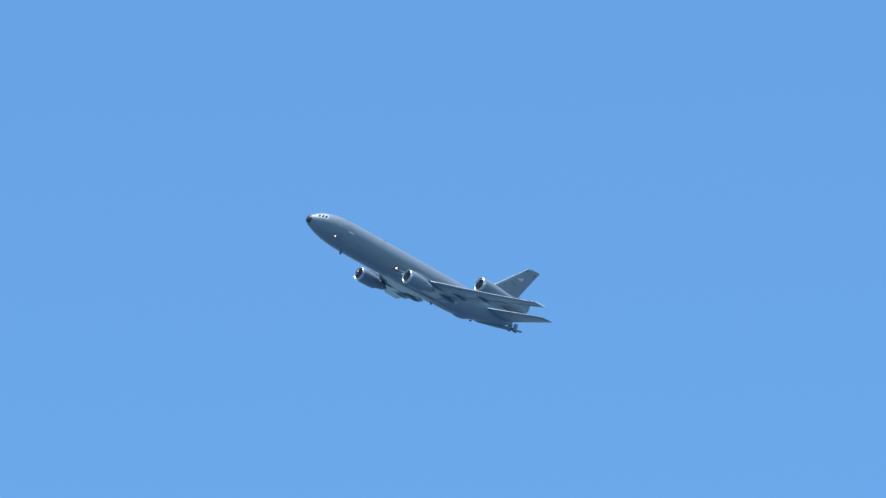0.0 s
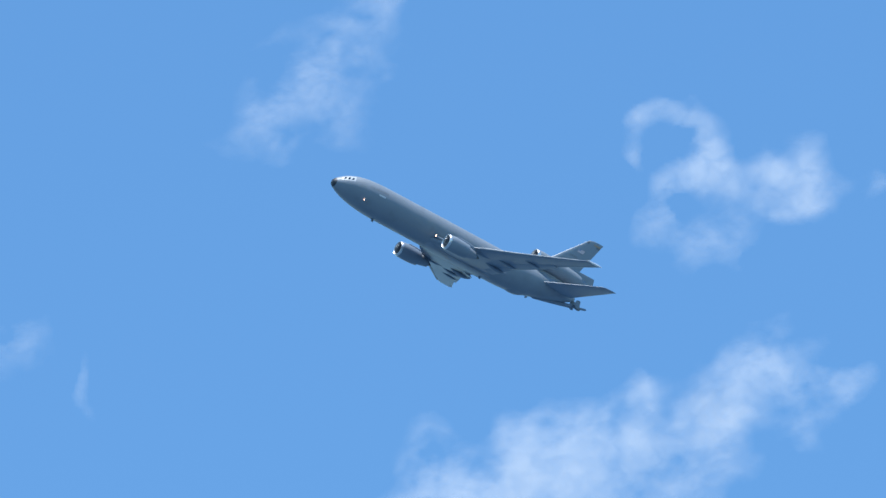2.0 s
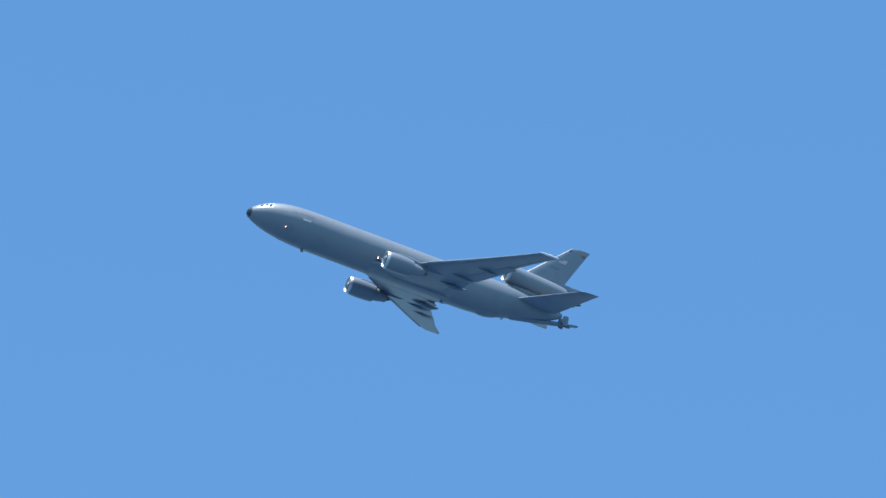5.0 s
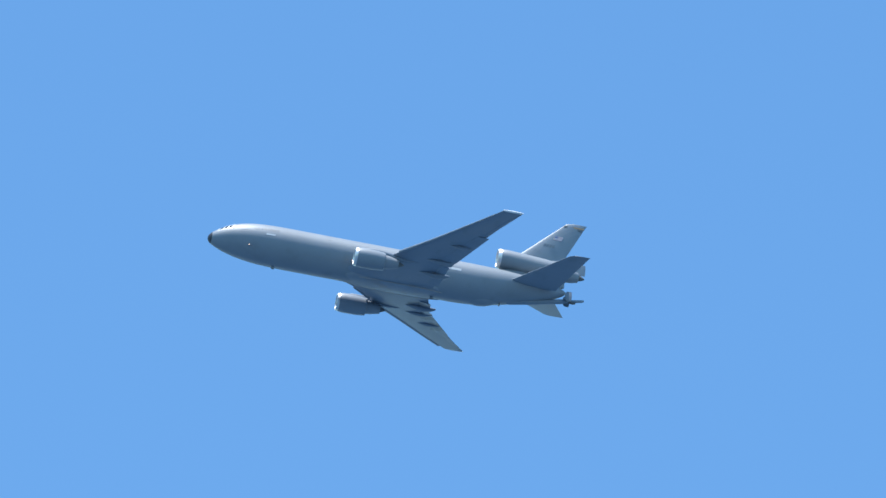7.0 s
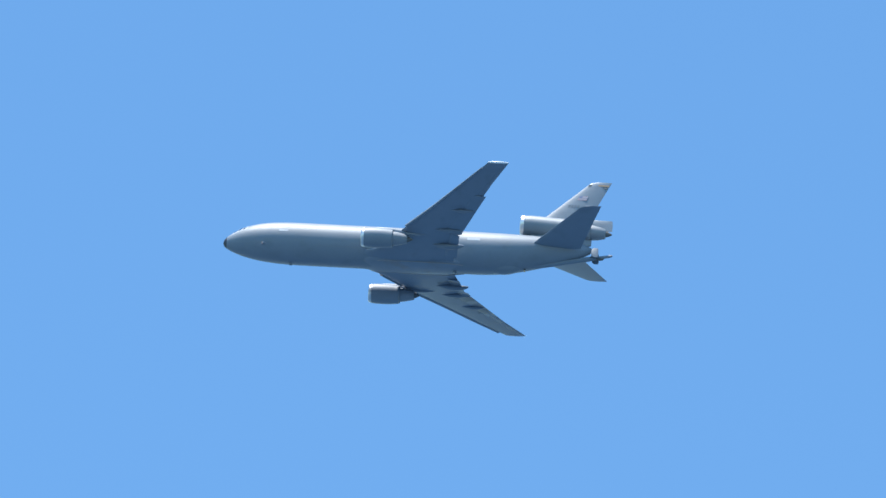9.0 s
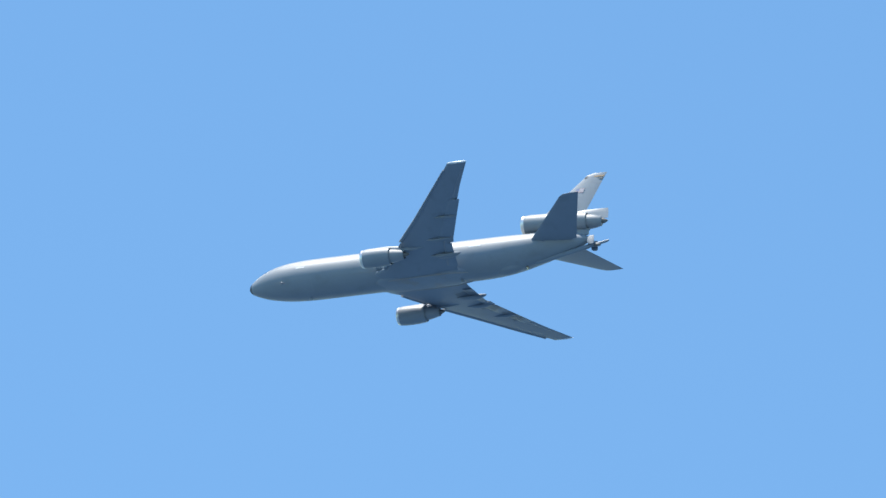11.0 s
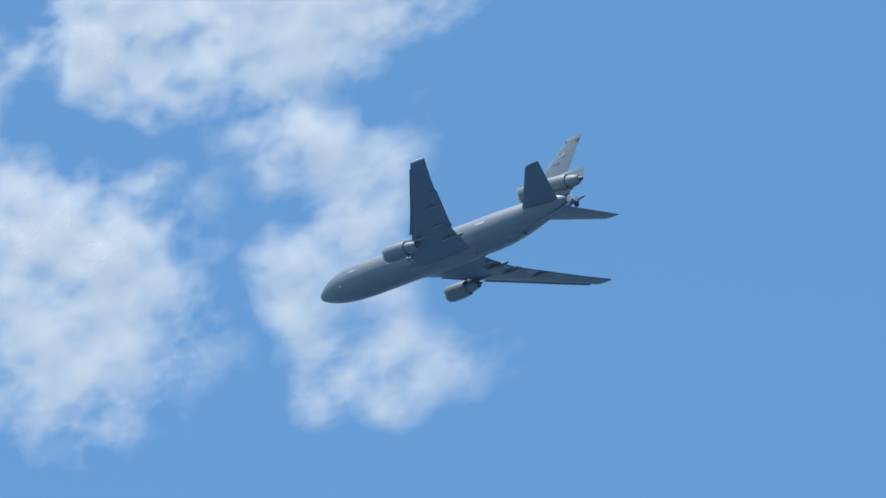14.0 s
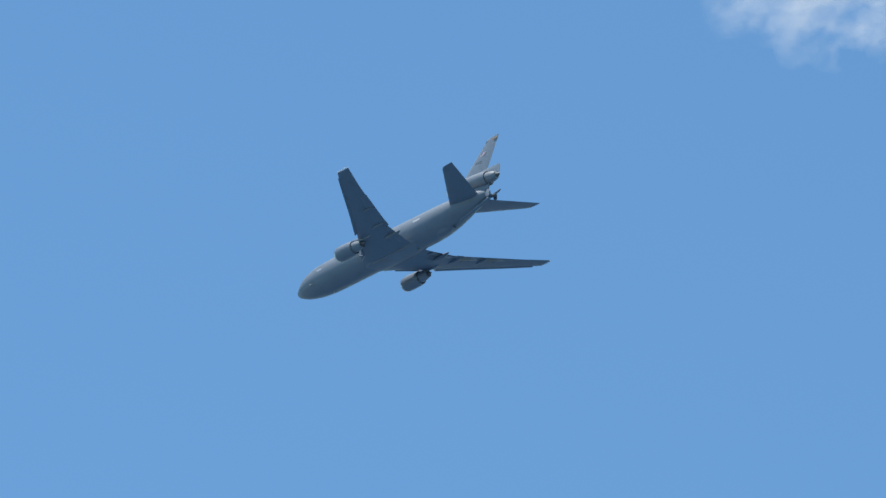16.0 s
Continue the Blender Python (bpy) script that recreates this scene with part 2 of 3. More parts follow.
def make_cloud(label, way, far, cover, seed, wind, lobes):
    """A torn heap of vapour in two uneven layers. Lobes, across the way of view, in metres at 4 km: x, y, half width, half height,
    turn in degrees, thickness. Wind: metres a second across the view, at 4 km, and the time at which the cloud is in place."""
    step = 1.5
    lobes = [[v * far / 4000 for v in l[:4]] + [l[4], l[5]] for l in lobes]
    x0 = min(l[0] - 2.3 * max(l[2], l[3]) for l in lobes)
    x1 = max(l[0] + 2.3 * max(l[2], l[3]) for l in lobes)
    y0 = min(l[1] - 2.3 * max(l[2], l[3]) for l in lobes)
    y1 = max(l[1] + 2.3 * max(l[2], l[3]) for l in lobes)
    cx, cy = (x0 + x1) / 2, (y0 + y1) / 2
    nx, ny = int((x1 - x0) / step) + 1, int((y1 - y0) / step) + 1
    low = way.to_3x3().inverted() @ SUN  # the layers lean across the sun's rays
    lean = math.tan(radians(40)) * (-1 if low.z > 0 else 1) / math.hypot(low.x, low.y)
    turns = [(math.cos(radians(l[4])), math.sin(radians(l[4]))) for l in lobes]
    cloud = tagged(new("cloud"), label, "cloud", group="broken clouds")
    cloud.matrix_world = way @ Matrix.Translation((cx, cy, -far))
    if wind[0] or wind[1]:
        DRIFTS.append((cloud, cloud.matrix_world.copy(), way.to_3x3() @ Vector((wind[0], wind[1], 0)) * far / 4000, wind[2]))
    for layer in range(2):
        verts, faces, dens, index = [], [], [], {}
        for i in range(nx):
            for j in range(ny):
                x, y = x0 + i * step, y0 + j * step
                p = Vector((x * 0.016 + seed * 7.3, y * 0.016, layer * 0.03 + seed))
                q2 = p * 3.1
                wx = x + 13 * noise.noise(p) + 9 * noise.noise(q2)
                wy = y + 13 * noise.noise(p + Vector((9.2, 4.1, 1.7))) + 9 * noise.noise(q2 + Vector((3, 8, 2)))
                d = 0.0
                for (lx, ly, rx, ry, _, thick), (c, s) in zip(lobes, turns):
                    dx, dy = wx - lx, wy - ly
                    q = ((dx * c + dy * s) / rx) ** 2 + ((dy * c - dx * s) / ry) ** 2
                    if q < 6:
                        d += thick * (math.exp(-0.65 * q) - 0.0202)
                if d < 0.012:
                    continue
                # billows and torn edges at several sizes; thick cores even out
                w = Vector((0.85 * p.x + 0.4 * p.y, 1.15 * p.y - 0.5 * p.x, p.z))
                f = noise.fractal(w * 2.6, 0.8, 2.1, 6) + 0.4 * noise.noise(w * 1.1)
                g = d ** 1.2 * max(0.0, 1 + 1.2 * f * (1 - 0.5 * min(1, d))) ** 1.35
                if g < 0.045:
                    continue
                a = cover * (1 - math.exp(-1.15 * (g - 0.045)))
                a = 1 - math.sqrt(1 - a)
                index[i, j] = len(verts)
                deep = lean * (low.x * (x - cx) + low.y * (y - cy)) + (layer - 0.5) * 16 + 6 * noise.noise(p * 1.3)
                verts.append((x * (1 - deep / far) - cx, y * (1 - deep / far) - cy, deep))
                dens.append(a)
        for (i, j), a in index.items():
            k = [index.get(c) for c in ((i + 1, j), (i + 1, j + 1), (i, j + 1))]
            if None not in k:
                faces.append((a, *k))
        # every torn-off shred is a piece of its own; specks fade away
        root = list(range(len(verts)))

        def top(v):
            while root[v] != v:
                root[v] = root[root[v]]
                v = root[v]
            return v
        for f in faces:
            for v in f[1:]:
                root[top(v)] = top(f[0])
        shreds = collections.defaultdict(list)
        for f in faces:
            shreds[top(f[0])].append(f)
        for shred in shreds.values():
            if len(shred) < 40:
                continue
            used = sorted({v for f in shred for v in f})
            at = {v: n for n, v in enumerate(used)}
            me = bpy.data.meshes.new("vapour_layer")
            me.from_pydata([verts[v] for v in used], [], [[at[v] for v in f] for f in shred])
            me.attributes.new("vapour", "FLOAT", "POINT").data.foreach_set("value", [dens[v] for v in used])
            me.materials.append(VAPOUR)
            me.shade_smooth()
            new("vapour_layer", me).parent = cloud


make_cloud("thin torn white cloud bank drifting behind the aircraft", pose(0, 0, 1.6, 121.0490, 0.5808, -36.2363), 4000, 0.42, 0, (9, -13, 1.7), (
  (-166, -104, 21, 10, 25, 0.6), (-138, -81, 13, 21, 0, 0.75), (-118, -99, 18, 13, 0, 1.0), (-91, -90, 18, 18, 0, 0.9), (-97, -63, 13, 12, 0, 0.7), (-70, -75, 21, 18, 20, 0.7), (-40, -54, 24, 13, 35, 0.65), (-28, -36, 7, 7, 0, 0.5), (-22, -75, 24, 15, 20, 0.55), (8, -58, 21, 18, 30, 0.55), (-58, -102, 24, 12, 0, 0.5), (-16, -102, 21, 12, 0, 0.3), (-2, -128, 10, 13, 0, 0.4), (-112, -129, 36, 12, 0, 0.3), (52, -154, 12, 15, 20, 0.3), (34, -162, 12, 6, 0, 0.35)))
make_cloud("thinning end of a torn white cloud bank", pose(0, 0, 1.6, 121.0490, 0.5808, -36.2363), 4060, 0.42, 9, (9, -13, 1.7), (
  (26, -37, 24, 13, 35, 0.6), (53, -22, 15, 18, 50, 0.55), (62, -43, 18, 15, 0, 0.35), (83, -34, 9, 15, 0, 0.2), (56, -61, 12, 7, 0, 0.3)))
make_cloud("small curled wisp of white cloud", pose(0, 0, 1.6, 121.0490, 0.5808, -36.2363), 4000, 0.42, 1, (9, -13, 1.7), (
  (-18, 103, 9, 6, 20, 0.6), (-3, 107, 10, 5, -10, 0.65), (7, 92, 8, 13, -20, 0.75), (14, 74, 13, 10, -20, 0.7), (-3, 68, 10, 9, 40, 0.4), (-19, 56, 12, 6, 40, 0.35), (41, 77, 9, 10, 0, 0.6), (59, 83, 13, 12, 20, 0.75), (65, 66, 10, 9, 0, 0.65), (44, 59, 10, 5, 0, 0.5), (-27, 88, 4, 7, 30, 0.4), (-14, 47, 6, 5, 0, 0.35), (2, 41, 18, 9, 0, 0.25), (29, 47, 15, 9, 0, 0.25), (95, 68, 7, 7, 0, 0.3), (14, 35, 27, 6, 0, 0.18)))
make_cloud("long thin streak of feathery white cloud", pose(0, 0, 1.6, 122.7873, -0.2654, -30.5422), 4000, 0.3, 2, (0, 0, 0), (
  (218, 82, 13, 6, 66, 0.4), (211, 65, 16, 7, 61, 0.5), (193, 38, 18, 10, 60, 0.5), (170, 11, 21, 15, 45, 0.6), (149, -10, 18, 12, 50, 0.5), (200, 14, 15, 13, 0, 0.35), (140, -25, 15, 7, 0, 0.3), (176, -13, 24, 12, 0, 0.3), (256, 81, 18, 4, 21, 0.15)))
make_cloud("scattered small puffs of white cloud", pose(0, 0, 1.6, 122.7873, -0.2654, -30.5422), 4000, 0.42, 3, (0, 0, 0), (
  (-94, 48, 21, 4, 46, 0.22), (-100, -68, 27, 15, 0, 0.3), (-22, -125, 13, 13, 0, 0.8), (13, -132, 15, 13, 0, 0.4), (59, -162, 5, 12, 0, 0.25)))
make_cloud("tall ragged white cloud tower with thin edges", pose(0, 0, 1.6, 122.7873, -0.2654, -30.5422), 4000, 0.48, 4, (0, 0, 0), (
  (-169, -37, 24, 21, 0, 1.0), (-175, -61, 21, 18, 0, 0.9), (-190, -79, 21, 18, 45, 0.85), (-202, -100, 18, 15, 30, 0.8), (-157, -7, 21, 10, 0, 0.6), (-172, -13, 18, 12, 0, 0.6), (-139, -16, 15, 15, 0, 0.4), (-121, -13, 13, 18, 0, 0.45), (-118, -37, 10, 7, 0, 0.35), (-136, 23, 4, 15, 0, 0.3), (-151, -49, 10, 18, 0, 0.4), (-154, -79, 12, 18, 0, 0.3), (-196, -124, 24, 15, 0, 0.8), (-211, -37, 12, 12, 45, 0.2), (-76, -25, 15, 4, 0, 0.12)))
make_cloud("small low puff of white cloud", pose(0, 0, 1.6, 122.7873, -0.2654, -30.5422), 4060, 0.42, 10, (0, 0, 0), (
  (-106, -76, 10, 7, 0, 0.5), (-115, -97, 15, 10, 30, 0.55), (-94, -94, 15, 12, 0, 0.35)))
make_cloud("faint small wisp of white cloud", pose(0, 0, 1.6, 122.7873, -0.2654, -30.5422), 4000, 0.16, 5, (0, 0, 0), (
  (-40, 72, 7, 7, 0, 0.45), (-54, 75, 4, 6, 0, 0.3), (-56, 52, 12, 10, 60, 0.3), (-79, 37, 4, 4, 0, 0.25)))
make_cloud("tall veil of broken white cloud", pose(0, 0, 1.6, 120.6479, -0.3412, 28.3002), 3650, 0.75, 7, (20, 14, 14.0), (
  (19, 107, 27, 13, -11, 0.7), (33, 80, 24, 18, -21, 0.65), (36, 53, 21, 15, -1, 0.6), (1, 98, 18, 12, -1, 0.35), (66, 88, 21, 21, -1, 0.35), (85, 103, 15, 18, -1, 0.2), (17, 11, 13, 21, -11, 0.65), (32, -13, 18, 18, -21, 0.52), (47, -37, 21, 12, -21, 0.4), (23, -37, 18, 12, -1, 0.35), (65, -13, 21, 18, -1, 0.4), (83, -32, 18, 18, -1, 0.3), (6, 38, 12, 18, -1, 0.4), (113, -14, 24, 24, -1, 0.15), (51, 29, 18, 18, -1, 0.35), (69, 46, 15, 18, -1, 0.25)))
make_cloud("bright towering heap of white cloud", pose(0, 0, 1.6, 120.6479, -0.3412, 28.3002), 4800, 0.68, 8, (20, 14, 13.5), (
  (126, 221, 18, 15, -20, 0.8), (93, 218, 30, 18, 0, 0.75), (150, 215, 18, 15, 0, 0.4), (171, 215, 9, 15, 0, 0.25), (69, 197, 30, 21, 0, 0.65), (96, 182, 18, 12, 0, 0.4), (63, 173, 24, 15, 0, 0.5), (33, 176, 18, 18, 0, 0.6), (12, 185, 18, 18, 0, 0.7), (-18, 188, 27, 24, 0, 0.9), (-27, 215, 21, 18, 0, 0.9), (9, 158, 30, 15, 0, 0.8), (-18, 146, 21, 15, 0, 0.7), (33, 143, 15, 15, 0, 0.4), (0, 131, 27, 15, 0, 0.5), (99, 251, 42, 15, 0, 0.7)))
make_cloud("bright ragged patch of white cloud", pose(0, 0, 1.6, 120.6479, -0.3412, 28.3002), 4550, 0.75, 11, (20, 14, 14.0), (
  (-76, 165, 24, 21, -21, 0.9), (-91, 147, 18, 15, -31, 0.65), (-59, 141, 21, 18, -31, 0.5), (-100, 174, 18, 12, -1, 0.7), (-52, 171, 18, 15, -1, 0.4), (-74, 123, 15, 7, -21, 0.35), (-44, 123, 18, 7, -21, 0.35), (-130, 160, 15, 9, 29, 0.5), (-37, 156, 15, 18, -1, 0.25), (-179, 133, 27, 21, 0, 0.8), (-158, 115, 9, 15, 0, 0.4)))
make_cloud("large broken white cloud bank with blue gaps", pose(0, 0, 1.6, 120.6479, -0.3412, 28.3002), 3950, 0.75, 6, (20, 14, 14.0), (
  (-113, 61, 33, 21, -11, 0.95), (-84, 48, 21, 18, -31, 0.65), (-125, 73, 18, 12, -1, 0.65), (-68, 81, 18, 7, 29, 0.35), (-138, 40, 24, 24, -1, 0.8), (-108, 25, 30, 18, -1, 0.65), (-75, 12, 21, 21, -1, 0.45), (-126, -5, 30, 18, -1, 0.55), (-54, 36, 15, 18, -1, 0.3), (-90, -17, 30, 18, -1, 0.4), (-41, 72, 18, 9, 19, 0.25), (-127, -35, 33, 18, -1, 0.3), (-54, 0, 21, 24, -1, 0.25), (-85, -47, 30, 15, -1, 0.2), (-30, 12, 15, 27, -1, 0.18)))
make_cloud("torn shreds of white cloud at a bank's edge", pose(0, 0, 1.6, 120.6479, -0.3412, 28.3002), 4250, 0.75, 12, (20, 14, 14.8), (
  (-204, 79, 27, 15, 0, 0.75), (-177, 82, 18, 21, 0, 0.75), (-183, 58, 15, 13, 0, 0.45), (-240, 6, 21, 10, 0, 0.36), (-261, 11, 15, 6, 0, 0.34), (-234, -7, 10, 9, 0, 0.3), (-269, 92, 13, 15, 0, 0.4), (-258, 65, 18, 12, 20, 0.3), (-219, 47, 21, 12, 0, 0.28), (-189, 11, 24, 15, 0, 0.2), (-242, 100, 18, 9, 0, 0.3)))

# ---- the aircraft: x forward, y to its left, z up; stations in metres aft of the nose ----
aircraft = tagged(new("tanker_aircraft"), "grey three-engined aerial tanker jet in flight with stowed refuelling boom", "aircraft")

BODY = (  # station, centre height, half width, half height
    (0.0, -0.02, 0.03, 0.03), (0.1, -0.02, 0.36, 0.35), (0.4, 0.02, 0.74, 0.71), (1.0, 0.1, 1.16, 1.13), (2.0, 0.22, 1.68, 1.66),
    (3.0, 0.32, 2.06, 2.07), (4.5, 0.4, 2.46, 2.49), (6.5, 0.44, 2.79, 2.82), (9.0, 0.44, 2.96, 2.99), (11.5, 0.43, 3.01, 3.03),
    (24.0, 0.43, 3.01, 3.03), (36.0, 0.4, 3.01, 3.03), (39.0, 0.47, 2.95, 2.95), (42.0, 0.68, 2.72, 2.7), (45.0, 1.02, 2.3, 2.3),
    (48.0, 1.34, 1.76, 1.79), (50.0, 1.52, 1.26, 1.36), (51.2, 1.62, 0.84, 0.93), (51.9, 1.68, 0.56, 0.6), (52.4, 1.72, 0.26, 0.28), (52.55, 1.73, 0.06, 0.06))


def body_at(s):
    """Centre height, half width and half height of the fuselage, smoothly between the stations."""
    xs = [b[0] for b in BODY]
    k = max(0, min(len(BODY) - 2, next((i for i, v in enumerate(xs) if v > s), len(xs) - 1) - 1))
    h = xs[k + 1] - xs[k]
    u = (s - xs[k]) / h
    out = []
    for c in (1, 2, 3):
        def slope(i):
            if i <= 0 or i >= len(BODY) - 1:
                j = 0 if i <= 0 else len(BODY) - 2
                return (BODY[j + 1][c] - BODY[j][c]) / (xs[j + 1] - xs[j])
            a = (BODY[i][c] - BODY[i - 1][c]) / (xs[i] - xs[i - 1])
            b = (BODY[i + 1][c] - BODY[i][c]) / (xs[i + 1] - xs[i])
            return 0.0 if a * b <= 0 else 2 * a * b / (a + b)
        p, q = BODY[k][c], BODY[k + 1][c]
        out.append(p * (1 + 2 * u) * (1 - u) ** 2 + q * u * u * (3 - 2 * u) + h * (slope(k) * u * (1 - u) ** 2 - slope(k + 1) * u * u * (1 - u)))
    return out


def skin(s, a, proud=0.0, side=1):
    """A point of the fuselage skin: station, angle above the waterline in degrees, on the left (1) or right (-1)."""
    z, ry, rz = body_at(s)
    return (25 - s, side * (ry + proud) * math.cos(radians(a)), z + (rz + proud) * math.sin(radians(a)))


def patch(s0, s1, a0, a1, proud=0.012, side=1, ns=6, na=5, shear=0.0, taper=0.0):
    """A thin panel that lies on the fuselage skin, with thickness."""
    bm = bmesh.new()
    grids = []
    for d in (proud, proud - 0.03):
        grids.append([[bm.verts.new(skin(s0 + (s1 - s0) * i / ns + shear * j / na, a0 + (a1 - a0) * j / na * (1 - taper * i / ns), d, side))
                       for j in range(na + 1)] for i in range(ns + 1)])
    for g in grids:
        for i in range(ns):
            for j in range(na):
                bm.faces.new((g[i][j], g[i + 1][j], g[i + 1][j + 1], g[i][j + 1]))
    rim = lambda g: [g[i][0] for i in range(ns)] + [g[ns][j] for j in range(na)] + [g[i][na] for i in range(ns, 0, -1)] + [g[0][j] for j in range(na, 0, -1)]
    a, b = rim(grids[0]), rim(grids[1])
    for i in range(len(a)):
        bm.faces.new((a[i], a[(i + 1) % len(a)], b[(i + 1) % len(a)], b[i]))
    return bm


def make_fuselage():
    stations = [0, 0.05, 0.12, 0.25, 0.45, 0.7, 1, 1.5, 2, 2.5, 3, 3.75, 4.5, 5.5, 6.5, 7.7, 9, 10.2, 11.5, 18, 24, 30, 36] + [37 + i for i in range(14)] + [50.7, 51.2, 51.6, 51.9, 52.15, 52.4, 52.5, 52.55]
    rings = [[skin(s, 360 * i / 56) for i in range(56)] for s in stations]
    return part("fuselage", loft(rings), GREY, aircraft)


def airfoil(n=14):
    """Unit section: (chord fraction, height), from the trailing edge over the top to the nose and back below."""
    def half(x):
        return 5 * (0.2969 * math.sqrt(x) - 0.126 * x - 0.3516 * x ** 2 + 0.2843 * x ** 3 - 0.1036 * x ** 4)
    xs = [(1 - math.cos(math.pi * i / n)) / 2 for i in range(n + 1)]
    camber = lambda x: 0.1 * x * (1 - x)
    return [(x, half(x) + camber(x)) for x in xs[::-1]] + [(x, -half(x) * 0.85 + camber(x)) for x in xs[1:-1]]


def surface(stations):
    """A lifting surface from (leading station, trailing station, y, z, thickness ratio, twist) rows, root first."""
    rings = []
    for le, te, y, z, th, tw in stations:
        c = te - le
        rings.append([(25 - (le + c * fx), y, z + c * (th * fz - math.tan(radians(tw)) * (fx - 0.3))) for fx, fz in airfoil()])
    return loft(rings)


# leading edge, trailing edge, y, z, thickness, twist
WING = ((18.9, 33.0, 0.0, -1.75, 0.125, 3.0), (20.6, 33.2, 2.6, -1.62, 0.125, 3.0), (22.4, 33.4, 3.6, -1.68, 0.125, 2.6), (25.8, 34.0, 8.0, -1.25, 0.11, 1.5),
        (26.8, 34.4, 9.2, -1.08, 0.108, 1.3), (30.9, 36.7, 14.2, -0.42, 0.1, 0.4), (35.2, 39.3, 19.8, 0.35, 0.095, -0.6), (38.6, 41.6, 24.15, 1.0, 0.09, -1.2),
        (38.85, 41.75, 24.5, 1.05, 0.075, -1.2), (39.3, 41.8, 24.68, 1.08, 0.04, -1.2))


def wing_at(y):
    y = abs(y)
    k = next((i for i in range(len(WING) - 1) if WING[i + 1][2] >= y), len(WING) - 2)
    a, b = WING[k], WING[k + 1]
    u = (y - a[2]) / (b[2] - a[2])
    return [p + (q - p) * u for p, q in zip(a, b)]


def mirror(bm, side):
    if side < 0:
        bmesh.ops.scale(bm, vec=(1, -1, 1), verts=bm.verts)
    return bm


def strip(y0, y1, f0, f1, drop0, drop1, thick, n=10, lead=0.0):
    """A spanwise strip of a wing (slat, flap) between two chord fractions, with rounded section."""
    rings = []
    for i in range(n + 1):
        le, te, y, z, th, tw = wing_at(y0 + (y1 - y0) * i / n)
        c = te - le
        ring_ = []
        for k in range(12):
            a = 2 * math.pi * k / 12
            u = 0.5 - 0.5 * math.cos(a)
            f = f0 + (f1 - f0) * u
            zz = z - math.tan(radians(tw)) * c * (f - 0.3) - (drop0 + (drop1 - drop0) * u)
            ring_.append((25 - (le + c * f), y, zz + thick * c * 0.1 * math.sin(a) * (1.2 - u)))
        rings.append(ring_)
    return loft(rings)


def make_wing(side):
    wing = part("wing", mirror(surface(WING), side), WING_GREY, aircraft, "swept grey wing with flap fairings below")
    part("slat", mirror(strip(9.6, 23.5, -0.07, 0.05, 0.14, 0.02, 0.35, 16), side), GREY, wing)
    part("slat", mirror(strip(3.9, 7.2, -0.035, 0.03, 0.1, 0.02, 0.3), side), GREY, wing)
    part("flap", mirror(strip(3.3, 8.3, 0.86, 1.03, 0.02, 0.3, 0.18), side), FLAP_GREY, wing)
    part("flap", mirror(strip(9.6, 17.2, 0.72, 1.06, 0.1, 0.2, 0.16), side), FLAP_GREY, wing)
    part("aileron", mirror(strip(17.5, 23.2, 0.82, 1.0, 0.02, 0.01, 0.22), side), WING_GREY, wing)
    part("aileron", mirror(strip(8.35, 9.5, 0.86, 1.06, 0.05, 0.1, 0.3), side), FAIRING, wing)
    # canoe fairings of the flap hinges
    for y, size, long, past in ((5.9, 0.32, 4.6, 1.1), (9.3, 0.2, 3.9, 0.1), (13.8, 0.15, 3.4, 0.1)):
        le, te, _, z, th, tw = wing_at(y)
        c = te - le
        zz = z - 0.14 - math.tan(radians(tw)) * c * 0.55
        st = [(te + past - long + long * i / 12, math.sin(math.pi * ((i + 0.2) / 12.6) ** 1.25) ** 0.8) for i in range(13)]
        bm = loft([ring(q, y, zz - size * 0.9 * r, 0.05 + (0.2 + size * 0.8) * r, 0.05 + size * 1.15 * r, 16) for q, r in st])
        part("flap_fairing", mirror(bm, side), CANOE, wing, "slightly darker grey flap hinge fairing")
    # pale cap along the wing tip
    bm = loft([ring(q, 24.62, 1.1, r, r * 0.8, 10) for q, r in ((38.9, 0.03), (39.1, 0.14), (40.3, 0.2), (41.4, 0.17), (41.9, 0.04))])
    part("tip_cap", mirror(bm, side), PALE, wing, "pale wing-tip cap")
    return wing


